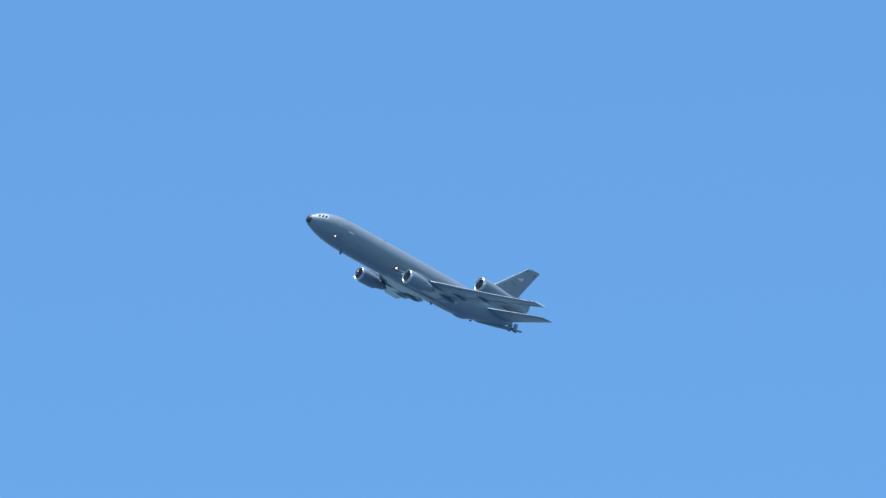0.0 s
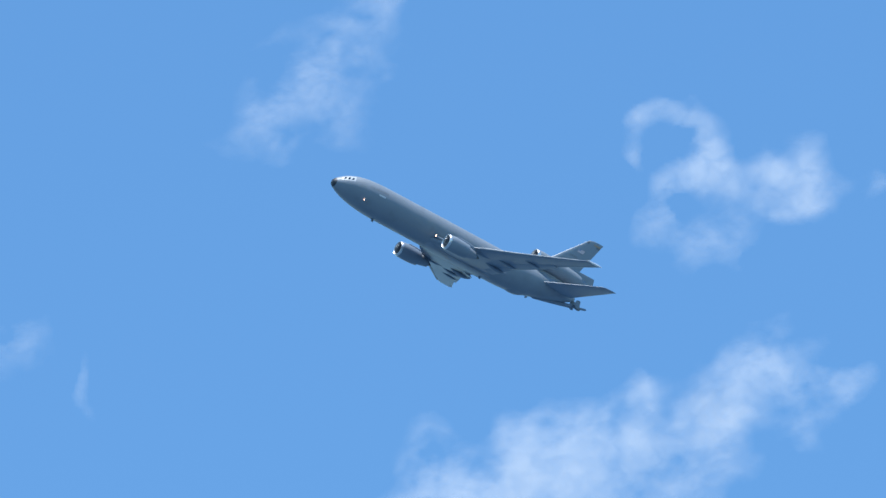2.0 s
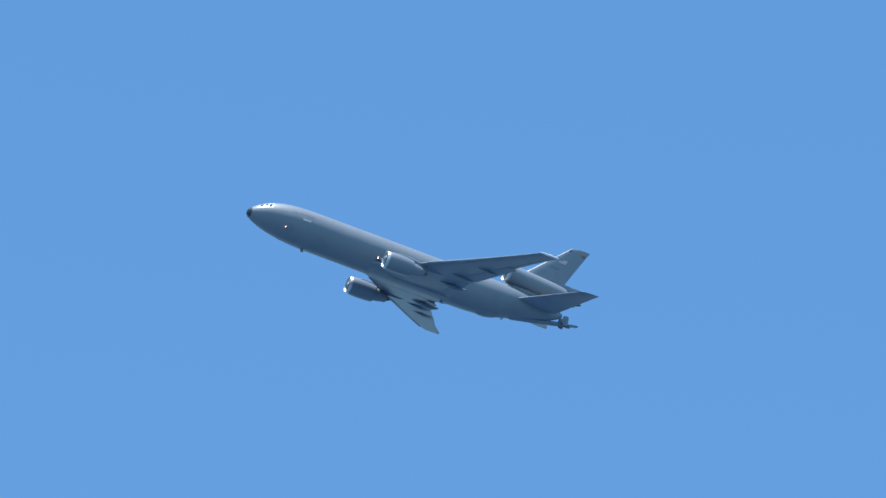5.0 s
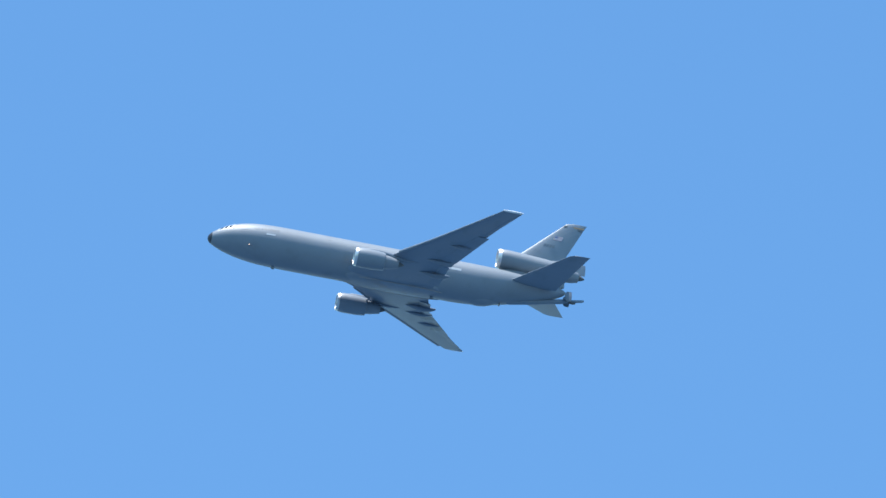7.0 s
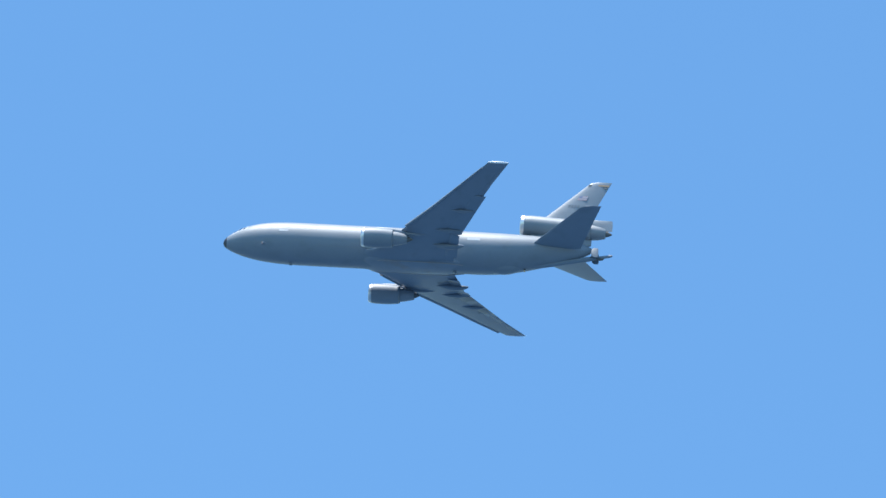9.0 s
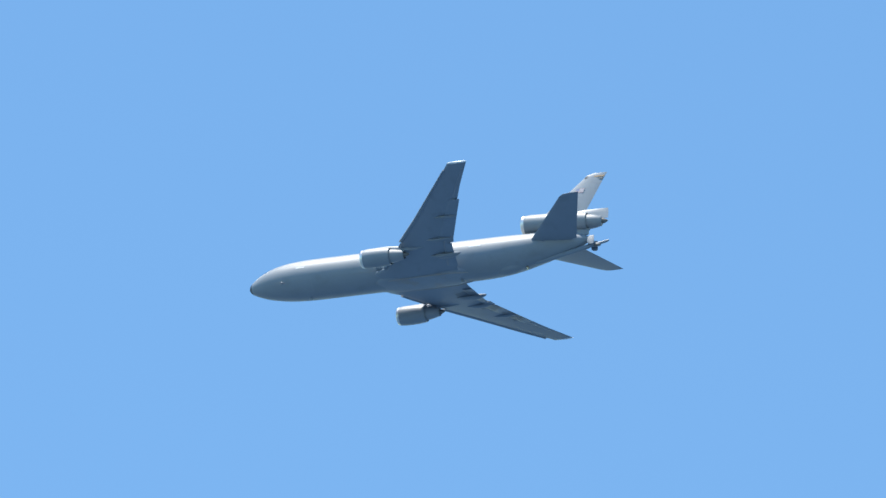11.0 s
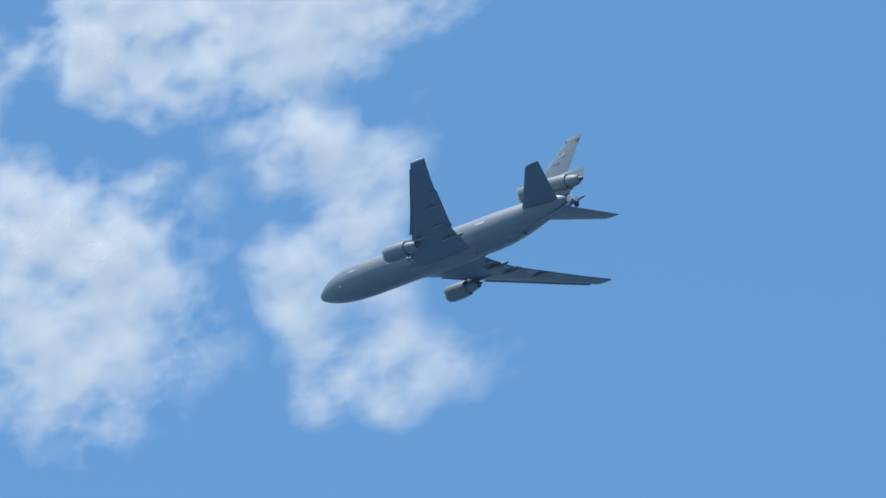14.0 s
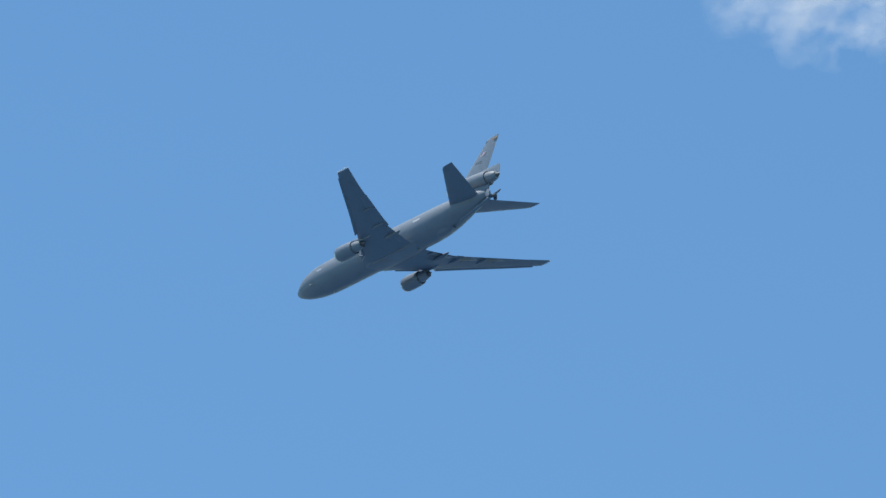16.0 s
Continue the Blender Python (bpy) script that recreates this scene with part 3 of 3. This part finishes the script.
def make_engine(side):
    """A wing engine on its pylon."""
    y, z = 8.05 * side, -2.45
    nac = part("nacelle", revolve([(20.62, 1.13), (20.56, 1.2), (20.62, 1.27), (20.9, 1.35), (21.6, 1.43), (22.6, 1.44), (23.8, 1.4), (24.9, 1.27), (24.95, 1.2), (24.6, 1.12), (23.0, 1.1), (21.6, 1.08), (20.9, 1.08)],
               y, z, 40, caps=False), GREY, aircraft, "grey fan cowl of a wing engine")
    part("inlet_lip", revolve([(21.0, 1.07), (20.75, 1.09), (20.58, 1.14), (20.52, 1.2), (20.56, 1.265), (20.72, 1.315), (20.95, 1.365)], y, z, 40, caps=False), STEEL, nac, "bright polished metal inlet lip")
    part("fan", revolve([(21.3, 0.02), (21.45, 0.2), (21.8, 0.36), (21.82, 1.1), (21.95, 1.1)], y, z, 40), FAN, nac, "dark engine fan with spinner")
    part("core_cowl", revolve([(23.6, 1.0), (24.9, 1.02), (25.6, 0.94), (26.6, 0.72), (27.0, 0.62), (26.8, 0.55)], y, z, 32), HOT, nac, "heat-stained metal core cowl")
    part("exhaust_plug", revolve([(26.6, 0.42), (27.2, 0.36), (27.7, 0.12), (27.8, 0.01)], y, z, 24), SOOT, nac)
    rows = []
    for s, top, bot, w in ((21.9, -1.0, -1.3, 0.04), (22.6, -0.72, -1.2, 0.16), (24.5, -0.72, -1.5, 0.24), (26.5, -0.95, -1.9, 0.25), (28.5, -1.25, -1.85, 0.2), (30.0, -1.45, -1.6, 0.05)):
        rows.append([(25 - s, y + w * math.cos(a), (top + bot) / 2 + (top - bot) / 2 * math.sin(a)) for a in [2 * math.pi * i / 12 for i in range(12)]])
    part("pylon", loft(rows), WING_GREY, aircraft, "grey engine pylon")


def make_tail():
    # centre engine: straight duct over the tail, sloping slightly down aft
    y, z, sl = 0.0, 5.3, 0.062
    duct = part("nacelle", revolve([(42.15, 1.22), (42.05, 1.3), (42.15, 1.38), (42.6, 1.48), (43.5, 1.56), (46, 1.58), (49, 1.56), (51.0, 1.48), (51.9, 1.36), (51.95, 1.28), (51.0, 1.2), (44, 1.2), (42.6, 1.18)], y, z, 44, sl, False),
                GREY, aircraft, "long grey duct of the tail engine")
    part("inlet_lip", revolve([(42.5, 1.17), (42.2, 1.19), (42.0, 1.25), (41.94, 1.31), (42.0, 1.375), (42.2, 1.43), (42.5, 1.475)], y, z, 44, sl, False), STEEL, duct, "bright polished metal inlet lip")
    part("duct_wall", revolve([(45.5, 0.05), (45.52, 1.19)], y, z, 32, sl, True), FAN, duct)
    z2 = z - sl * 9
    part("core_cowl", revolve([(51.2, 1.05), (52.0, 1.1), (53.0, 0.98), (54.0, 0.72), (54.1, 0.6)], y, z2, 32, sl), HOT, duct, "heat-stained metal core cowl")
    part("exhaust_plug", revolve([(53.8, 0.5), (54.4, 0.38), (54.9, 0.15), (55.05, 0.01)], y, z2 - sl * 2.6, 24, sl), SOOT, duct)
    rows = []
    for s, top, bot, w in ((42.9, 3.9, 3.0, 0.05), (43.6, 4.1, 2.8, 0.4), (45.5, 4.2, 2.4, 0.62), (48.5, 4.0, 2.2, 0.6), (50.5, 3.8, 2.0, 0.45), (52.2, 3.6, 2.5, 0.08)):
        rows.append([(25 - s, w * math.copysign(abs(math.cos(a)) ** 0.6, math.cos(a)), (top + bot) / 2 + (top - bot) / 2 * math.copysign(abs(math.sin(a)) ** 0.6, math.sin(a))) for a in [2 * math.pi * i / 20 for i in range(20)]])
    part("duct_pylon", loft(rows), GREY, aircraft, "grey fairing between duct and fuselage")
    # fin: built as a lifting surface turned upright
    def upright(rows, name, mat, parent, label=""):
        bm = surface(rows)
        for v in bm.verts:
            v.co = (v.co.x, v.co.z, v.co.y)
        return part(name, bm, mat, parent, label)
    fin = upright([(44.6, 51.4, 6.2, 0, 0.1, 0), (45.7, 51.8, 7.2, 0, 0.1, 0), (50.9, 54.05, 12.3, 0, 0.085, 0), (51.35, 54.28, 12.75, 0, 0.07, 0), (52.3, 54.4, 12.97, 0, 0.04, 0)], "fin", FIN_GREY, aircraft, "swept grey tail fin with small flag")
    upright([(46.5, 55.0, 5.0, 0, 0.06, 0), (47.2, 55.0, 6.0, 0, 0.06, 0), (49.6, 54.92, 6.6, 0, 0.06, 0), (50.4, 54.86, 6.72, 0, 0.04, 0)], "fin_base_fairing", FIN_GREY, aircraft, "low grey fairing above the tail nozzle")
    for side in (1, -1):
        rows = [(43.4, 50.9, 1.4, 1.15, 0.1, -1), (44.3, 51.2, 2.4, 1.33, 0.1, -1), (51.0, 53.85, 10.2, 2.82, 0.085, -1), (51.6, 54.0, 10.6, 2.88, 0.06, -1), (52.6, 54.05, 10.72, 2.9, 0.04, -1)]
        part("tailplane", mirror(surface(rows), side), WING_GREY, aircraft, "swept grey tailplane half")


def make_boom():
    boom = part("refuelling_boom", loft([ring(s, 0, z, r, r * 1.1, 16) for s, z, r in ((43.6, -1.3, 0.12), (44.6, -1.25, 0.34), (48.5, -0.42, 0.36), (52.2, 0.4, 0.33), (52.6, 0.47, 0.22), (55.0, 1.0, 0.19), (55.35, 1.08, 0.12))]),
                FLAP_GREY, aircraft, "dark grey stowed refuelling boom under the tail")
    def plate(rows):
        """A small plate with a rounded section, from (leading, trailing, y, z, half thickness, turned upright) rows."""
        rings = []
        for le, te, y, z, h, up in rows:
            sec = [((le + te) / 2 + (te - le) / 2 * math.cos(k * math.pi / 5), h * math.sin(k * math.pi / 5)) for k in range(10)]
            rings.append([(25 - q, y + (w if up else 0), z + (0 if up else w)) for q, w in sec])
        return loft(rings)
    for side in (1, -1):
        part("stabiliser", mirror(plate(((52.2, 53.5, 0.1, 0.62, 0.1, 0), (52.45, 53.4, 0.6, 0.72, 0.08, 0), (52.5, 53.4, 0.95, 0.8, 0.06, 0))), side), FAIRING, boom)
        part("boom_rudder", mirror(plate(((52.75, 53.35, 1.02, 0.2, 0.03, 1), (52.45, 53.4, 0.99, 0.45, 0.06, 1), (52.35, 53.4, 0.95, 0.85, 0.07, 1), (52.4, 53.35, 0.88, 1.5, 0.06, 1), (52.65, 53.3, 0.84, 1.75, 0.03, 1))), side), FAIRING, boom, "small grey upright boom fin")
    part("boom_joint", loft([ring(s, 0, 0.5, r, r, 14) for s, r in ((53.0, 0.1), (53.15, 0.2), (53.6, 0.25), (54.0, 0.2), (54.15, 0.1))]), SOOT, boom)
    # boom operator's bulge and window
    pod = part("boom_operator_bulge", loft([ring(37.2 + 0.62 * i, 0, -1.72 + 0.05 * i, 0.08 + 1.3 * math.sin(math.pi * (i + 0.15) / 10.3) ** 0.75, 0.05 + 1.1 * math.sin(math.pi * (i + 0.15) / 10.3) ** 0.75, 28) for i in range(11)]), GREY, aircraft)
    bm = bmesh.new()
    box(bm, (-18.2, -0.3, -2.05), (-18.0, 0.3, -1.85))
    bmesh.ops.rotate(bm, cent=(-18.1, 0, -2.1), matrix=Matrix.Rotation(radians(-30), 3, "Y"), verts=bm.verts)
    part("observation_window", bm, GLASS, pod)


def make_belly():
    """Fairing where the wings meet the body, with its two keel ridges."""
    rows = []
    for q, w, h, zc in ((18.6, 0.5, 0.2, -2.1), (20.2, 1.6, 0.66, -1.85), (22.5, 2.2, 1.02, -1.66), (27, 2.35, 1.1, -1.62), (32, 2.3, 1.08, -1.6), (34.5, 1.8, 0.84, -1.64), (37.0, 1.0, 0.4, -1.95), (38.2, 0.3, 0.15, -2.2)):
        rows.append([(25 - q, w * math.copysign(abs(math.cos(a)) ** 0.86, math.cos(a)), zc + h * math.copysign(abs(math.sin(a)) ** 0.86, math.sin(a))) for a in [2 * math.pi * i / 36 for i in range(36)]])
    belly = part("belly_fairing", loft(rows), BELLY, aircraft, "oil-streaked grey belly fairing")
    for side in (1, -1):
        for y, z, r in ((2.16, -2.1, 0.08), (1.76, -2.44, 0.07)):
            part("keel_ridge", mirror(loft([ring(q, y * k, z * (0.9 + 0.1 * k), r * k, r * k, 10) for q, k in ((21.0, 0.5), (22.5, 0.9), (27, 1), (32, 0.98), (34.5, 0.7))]), side), LIT_RIDGE, belly)


def lettering(words, s0, s1, angle, height, side=1):
    """Built-in letters wrapped onto the fuselage skin, running aft from s0 to s1."""
    cu = bpy.data.curves.new("letters", "FONT")
    cu.body, cu.extrude, cu.resolution_u = words, 0.0, 3
    ob = bpy.data.objects.new("letters", cu)
    scene.collection.objects.link(ob)
    bpy.context.view_layer.update()
    me = bpy.data.meshes.new_from_object(ob.evaluated_get(bpy.context.evaluated_depsgraph_get()))
    bpy.data.objects.remove(ob)
    bm = bmesh.new()
    bm.from_mesh(me)
    bmesh.ops.triangulate(bm, faces=bm.faces)
    w = max(v.co.x for v in bm.verts)
    for v in bm.verts:
        v.co = skin(s0 + (s1 - s0) * v.co.x / w, angle + math.degrees(height * v.co.y / 0.7 / 3.0), 0.014, side)
    return bm


def make_details():
    nose = [ring(s, 0, body_at(s)[0], body_at(s)[1] + 0.012, body_at(s)[2] + 0.012, 40) for s in (0.02, 0.06, 0.1, 0.2, 0.3, 0.42, 0.55)]
    part("radome", loft(nose), DARK, aircraft, "dark radome cap on the nose")
    for side in (1, -1):
        surround = part("windscreen_surround", patch(1.1, 3.35, 26, 63, 0.012, side, 8, 6, 0.35), SURROUND, aircraft, "pale surround of the cockpit windows")
        for s0, s1, a0, a1 in ((1.45, 1.85, 38, 57), (2.08, 2.46, 35, 53), (2.7, 3.06, 33, 49)):
            part("cockpit_window", patch(s0, s1, a0, a1, 0.022, side, 4, 4, 0.25), GLASS, surround)
        part("lettering", lettering("U.S. AIR FORCE", 6.3, 9.9, 22, 0.42, side) if side > 0 else patch(6.3, 9.9, 22, 29, 0.012, side), LETTER, aircraft, "dark grey lettering")
        part("crew_door", patch(8.1, 9.4, 7, 12, 0.014, side), DOOR, aircraft, "pale door panel, sun glint put into its colour")
        part("escape_door", patch(34.9, 36.7, 8, 15, 0.014, side), PANEL, aircraft, "pale door panel, sun glint put into its colour")
        for s0, s1, a0, a1 in ((4.6, 5.5, -12, 18), (12.5, 13.4, 6, 36), (16.8, 17.5, 8, 30)):
            for e in range(2):
                part("door_seam", patch(s0 + e * (s1 - s0), s0 + e * (s1 - s0) + 0.05, a0, a1, 0.004, side, 1, 6), SEAM, aircraft)
            part("door_seam", patch(s0, s1, a1, a1 + 0.9, 0.004, side, 4, 1), SEAM, aircraft)
        part("cargo_seam", patch(13.5, 21.0, -31, -29.5, 0.006, side, 12, 1), SEAM, aircraft)
    for s in (10.5, 15.0, 19.0, 37.5, 41.0):
        part("skin_joint", loft([[skin(s + d, 360 * i / 48, p) for i in range(48)] for d, p in ((0, -0.02), (0.004, 0.004), (0.036, 0.004), (0.04, -0.02))], False), SEAM, aircraft)
    # lamps: nose flank and left wing root
    def lamp(place, facing, r):
        turn = Vector(facing).to_track_quat("Z", "Y").to_matrix().to_4x4()
        def cup(rows, caps=True):
            bm = loft([[(k * math.cos(2 * math.pi * i / 18), k * math.sin(2 * math.pi * i / 18), d) for i in range(18)] for d, k in rows], caps)
            bmesh.ops.transform(bm, matrix=Matrix.Translation(place) @ turn, verts=bm.verts)
            return bm
        bezel = part("lamp_bezel", cup(((-0.35, r * 0.8), (0.0, r * 1.2), (0.08, r * 1.15), (0.08, r * 1.0), (-0.06, r * 0.98)), False), GREY, aircraft)
        part("lamp", cup(((-0.08, r * 0.97), (0.0, r * 0.95), (0.03, r * 0.5))), LAMP, bezel, "glowing warm landing lamp")
    lamp((19.1, 2.4, -1.0), (0.95, 0.3, -0.1), 0.15)
    lamp((4.1, 3.25, -0.85), (0.97, 0.2, -0.05), 0.2)
    part("root_fillet", loft([ring(q, 3.0, -1.1 + k, r, r * 0.8, 14) for q, r, k in ((20.9, 0.2, 0.22), (22.0, 0.4, 0.1), (24.0, 0.6, -0.1), (27, 0.5, -0.4))]), GREY, aircraft)
    # blade antennas
    for q, z, h in ((9.6, -2.62, -0.45), (18.0, 3.42, 0.22), (8.4, 3.36, 0.2), (33.0, -2.72, -0.3)):
        part("blade_antenna", loft([[(25 - q - 0.1 * k - w, y, z + h * k) for w, y in ((0, 0), (0.2, 0.04), (0.5, 0), (0.2, -0.04))] for k in (-0.3, 1)]), GREY, aircraft)
    # fin marks, on both faces
    for side in (1, -1):
        def mark(name, s0, s1, z0, z1, mat, off, shear=0.72, label=""):
            bm = bmesh.new()
            v = [bm.verts.new((25 - (q + shear * (z - z0)), side * o, z)) for q, z in ((s0, z0), (s1, z0), (s1, z1), (s0, z1)) for o in (off, off - 0.03)]
            for f in ((0, 2, 4, 6), (7, 5, 3, 1), (0, 1, 3, 2), (2, 3, 5, 4), (4, 5, 7, 6), (6, 7, 1, 0)):
                bm.faces.new([v[i] for i in f])
            return part(name, bm, mat, aircraft, label, False)
        th = lambda z: 0.5 * (0.62 - 0.075 * (z - 7)) + 0.03
        flag = mark("flag", 49.7, 50.95, 9.8, 10.45, PALE, th(10), 0.35, "small striped flag")
        for i in range(4):
            st = mark("stripe", 49.7 + 0.35 * 0.18 * i, 50.95 + 0.35 * 0.18 * i, 9.8 + 0.18 * i, 9.89 + 0.18 * i, RED, th(10) + 0.012, 0.35)
            st.parent = flag
        ca = mark("canton", 49.83, 50.3, 10.13, 10.46, BLUE, th(10) + 0.016, 0.35)
        ca.parent = flag
        for i in range(4):
            mark("number_bar", 48.4 + 0.42 * i, 48.7 + 0.42 * i, 8.5, 8.95, FIN_MARK, th(8.6), 0.3)
        mark("tip_band", 51.2, 53.95, 12.25, 12.5, OCHRE, th(12.3) - 0.02, 0.25, "ochre band below the fin tip")
        mark("tip_mark", 51.0, 51.45, 12.1, 12.45, LETTER, th(12.3) + 0.0, 0.3)
        mark("tip_mark", 53.1, 53.75, 11.9, 12.35, LETTER, th(12.3) - 0.05, 0.25)


def make_aircraft():
    make_fuselage()
    for side in (1, -1):
        make_wing(side)
        make_engine(side)
    make_tail()
    make_boom()
    make_belly()
    make_details()


make_aircraft()


# ---- what moves ----
def motions():
    for cloud, place, drift, t0 in DRIFTS:
        walk(cloud, [(t, Matrix.Translation(drift * (t - t0)) @ place) for t in range(17)])
    walk(aircraft, [
        (0.0, pose(843.82, 941.63, 705.57, -25.609, -6.113, -179.629)),
        (0.5, pose(788.34, 933.09, 699.30, -25.181, -6.768, -178.702)),
        (1.0, pose(735.45, 927.76, 695.24, -24.658, -7.323, -178.173)),
        (1.5, pose(684.65, 925.40, 693.16, -23.864, -7.640, -177.691)),
        (2.0, pose(629.76, 917.44, 686.61, -23.007, -7.587, -176.925)),
        (2.5, pose(576.77, 911.67, 681.42, -21.985, -7.288, -176.078)),
        (3.0, pose(524.78, 906.95, 676.72, -21.082, -7.151, -176.021)),
        (3.5, pose(469.52, 901.13, 672.11, -20.702, -6.778, -175.871)),
        (4.0, pose(412.11, 895.75, 668.68, -20.312, -6.278, -175.702)),
        (4.5, pose(359.71, 889.42, 664.39, -19.475, -5.744, -175.755)),
        (4.7, pose(340.26, 887.79, 662.45, -19.321, -5.736, -175.848)),
        (5.2, pose(293.46, 883.90, 656.46, -17.727, -5.568, -176.245)),
        (5.7, pose(248.34, 880.32, 649.91, -15.802, -5.484, -176.794)),
        (6.2, pose(203.91, 877.57, 643.55, -13.811, -5.411, -177.426)),
        (6.8, pose(150.26, 875.50, 637.44, -11.735, -5.244, -178.205)),
        (7.0, pose(131.92, 875.08, 636.11, -11.201, -4.936, -178.219)),
        (7.5, pose(86.21, 871.54, 630.98, -9.829, -4.694, -178.801)),
        (8.0, pose(41.44, 870.28, 627.53, -8.303, -4.548, -179.505)),
        (8.5, pose(-2.70, 869.19, 624.25, -6.924, -4.210, 179.983)),
        (9.0, pose(-46.33, 870.31, 622.62, -5.762, -4.251, 179.068)),
        (9.5, pose(-89.66, 872.85, 622.05, -4.414, -4.257, 178.188)),
        (9.7, pose(-106.75, 872.69, 620.99, -3.699, -4.152, 177.885)),
        (10.2, pose(-149.63, 875.87, 620.92, -2.593, -4.277, 176.875)),
        (10.7, pose(-192.44, 880.32, 621.75, -1.550, -4.540, 175.673)),
        (11.2, pose(-235.22, 885.76, 623.22, -0.623, -4.798, 174.410)),
        (11.8, pose(-286.48, 893.16, 625.40, 0.264, -4.908, 173.011)),
        (12.0, pose(-304.22, 897.42, 627.26, 0.092, -4.570, 172.872)),
        (12.5, pose(-348.89, 909.58, 632.78, 0.061, -4.146, 171.999)),
        (13.0, pose(-393.61, 922.42, 638.35, 0.306, -3.556, 170.951)),
        (13.5, pose(-437.51, 932.94, 641.78, 0.215, -3.528, 169.818)),
        (14.0, pose(-480.76, 942.77, 643.99, 0.195, -3.386, 168.569)),
        (14.5, pose(-526.49, 958.38, 649.14, -0.157, -2.553, 167.284)),
        (15.0, pose(-572.94, 975.69, 654.20, -0.614, -1.573, 166.032)),
        (15.5, pose(-617.90, 991.07, 656.55, -0.651, -0.716, 164.718)),
        (16.0, pose(-664.61, 1010.28, 659.68, -0.706, 0.104, 163.055)),
    ])


motions()
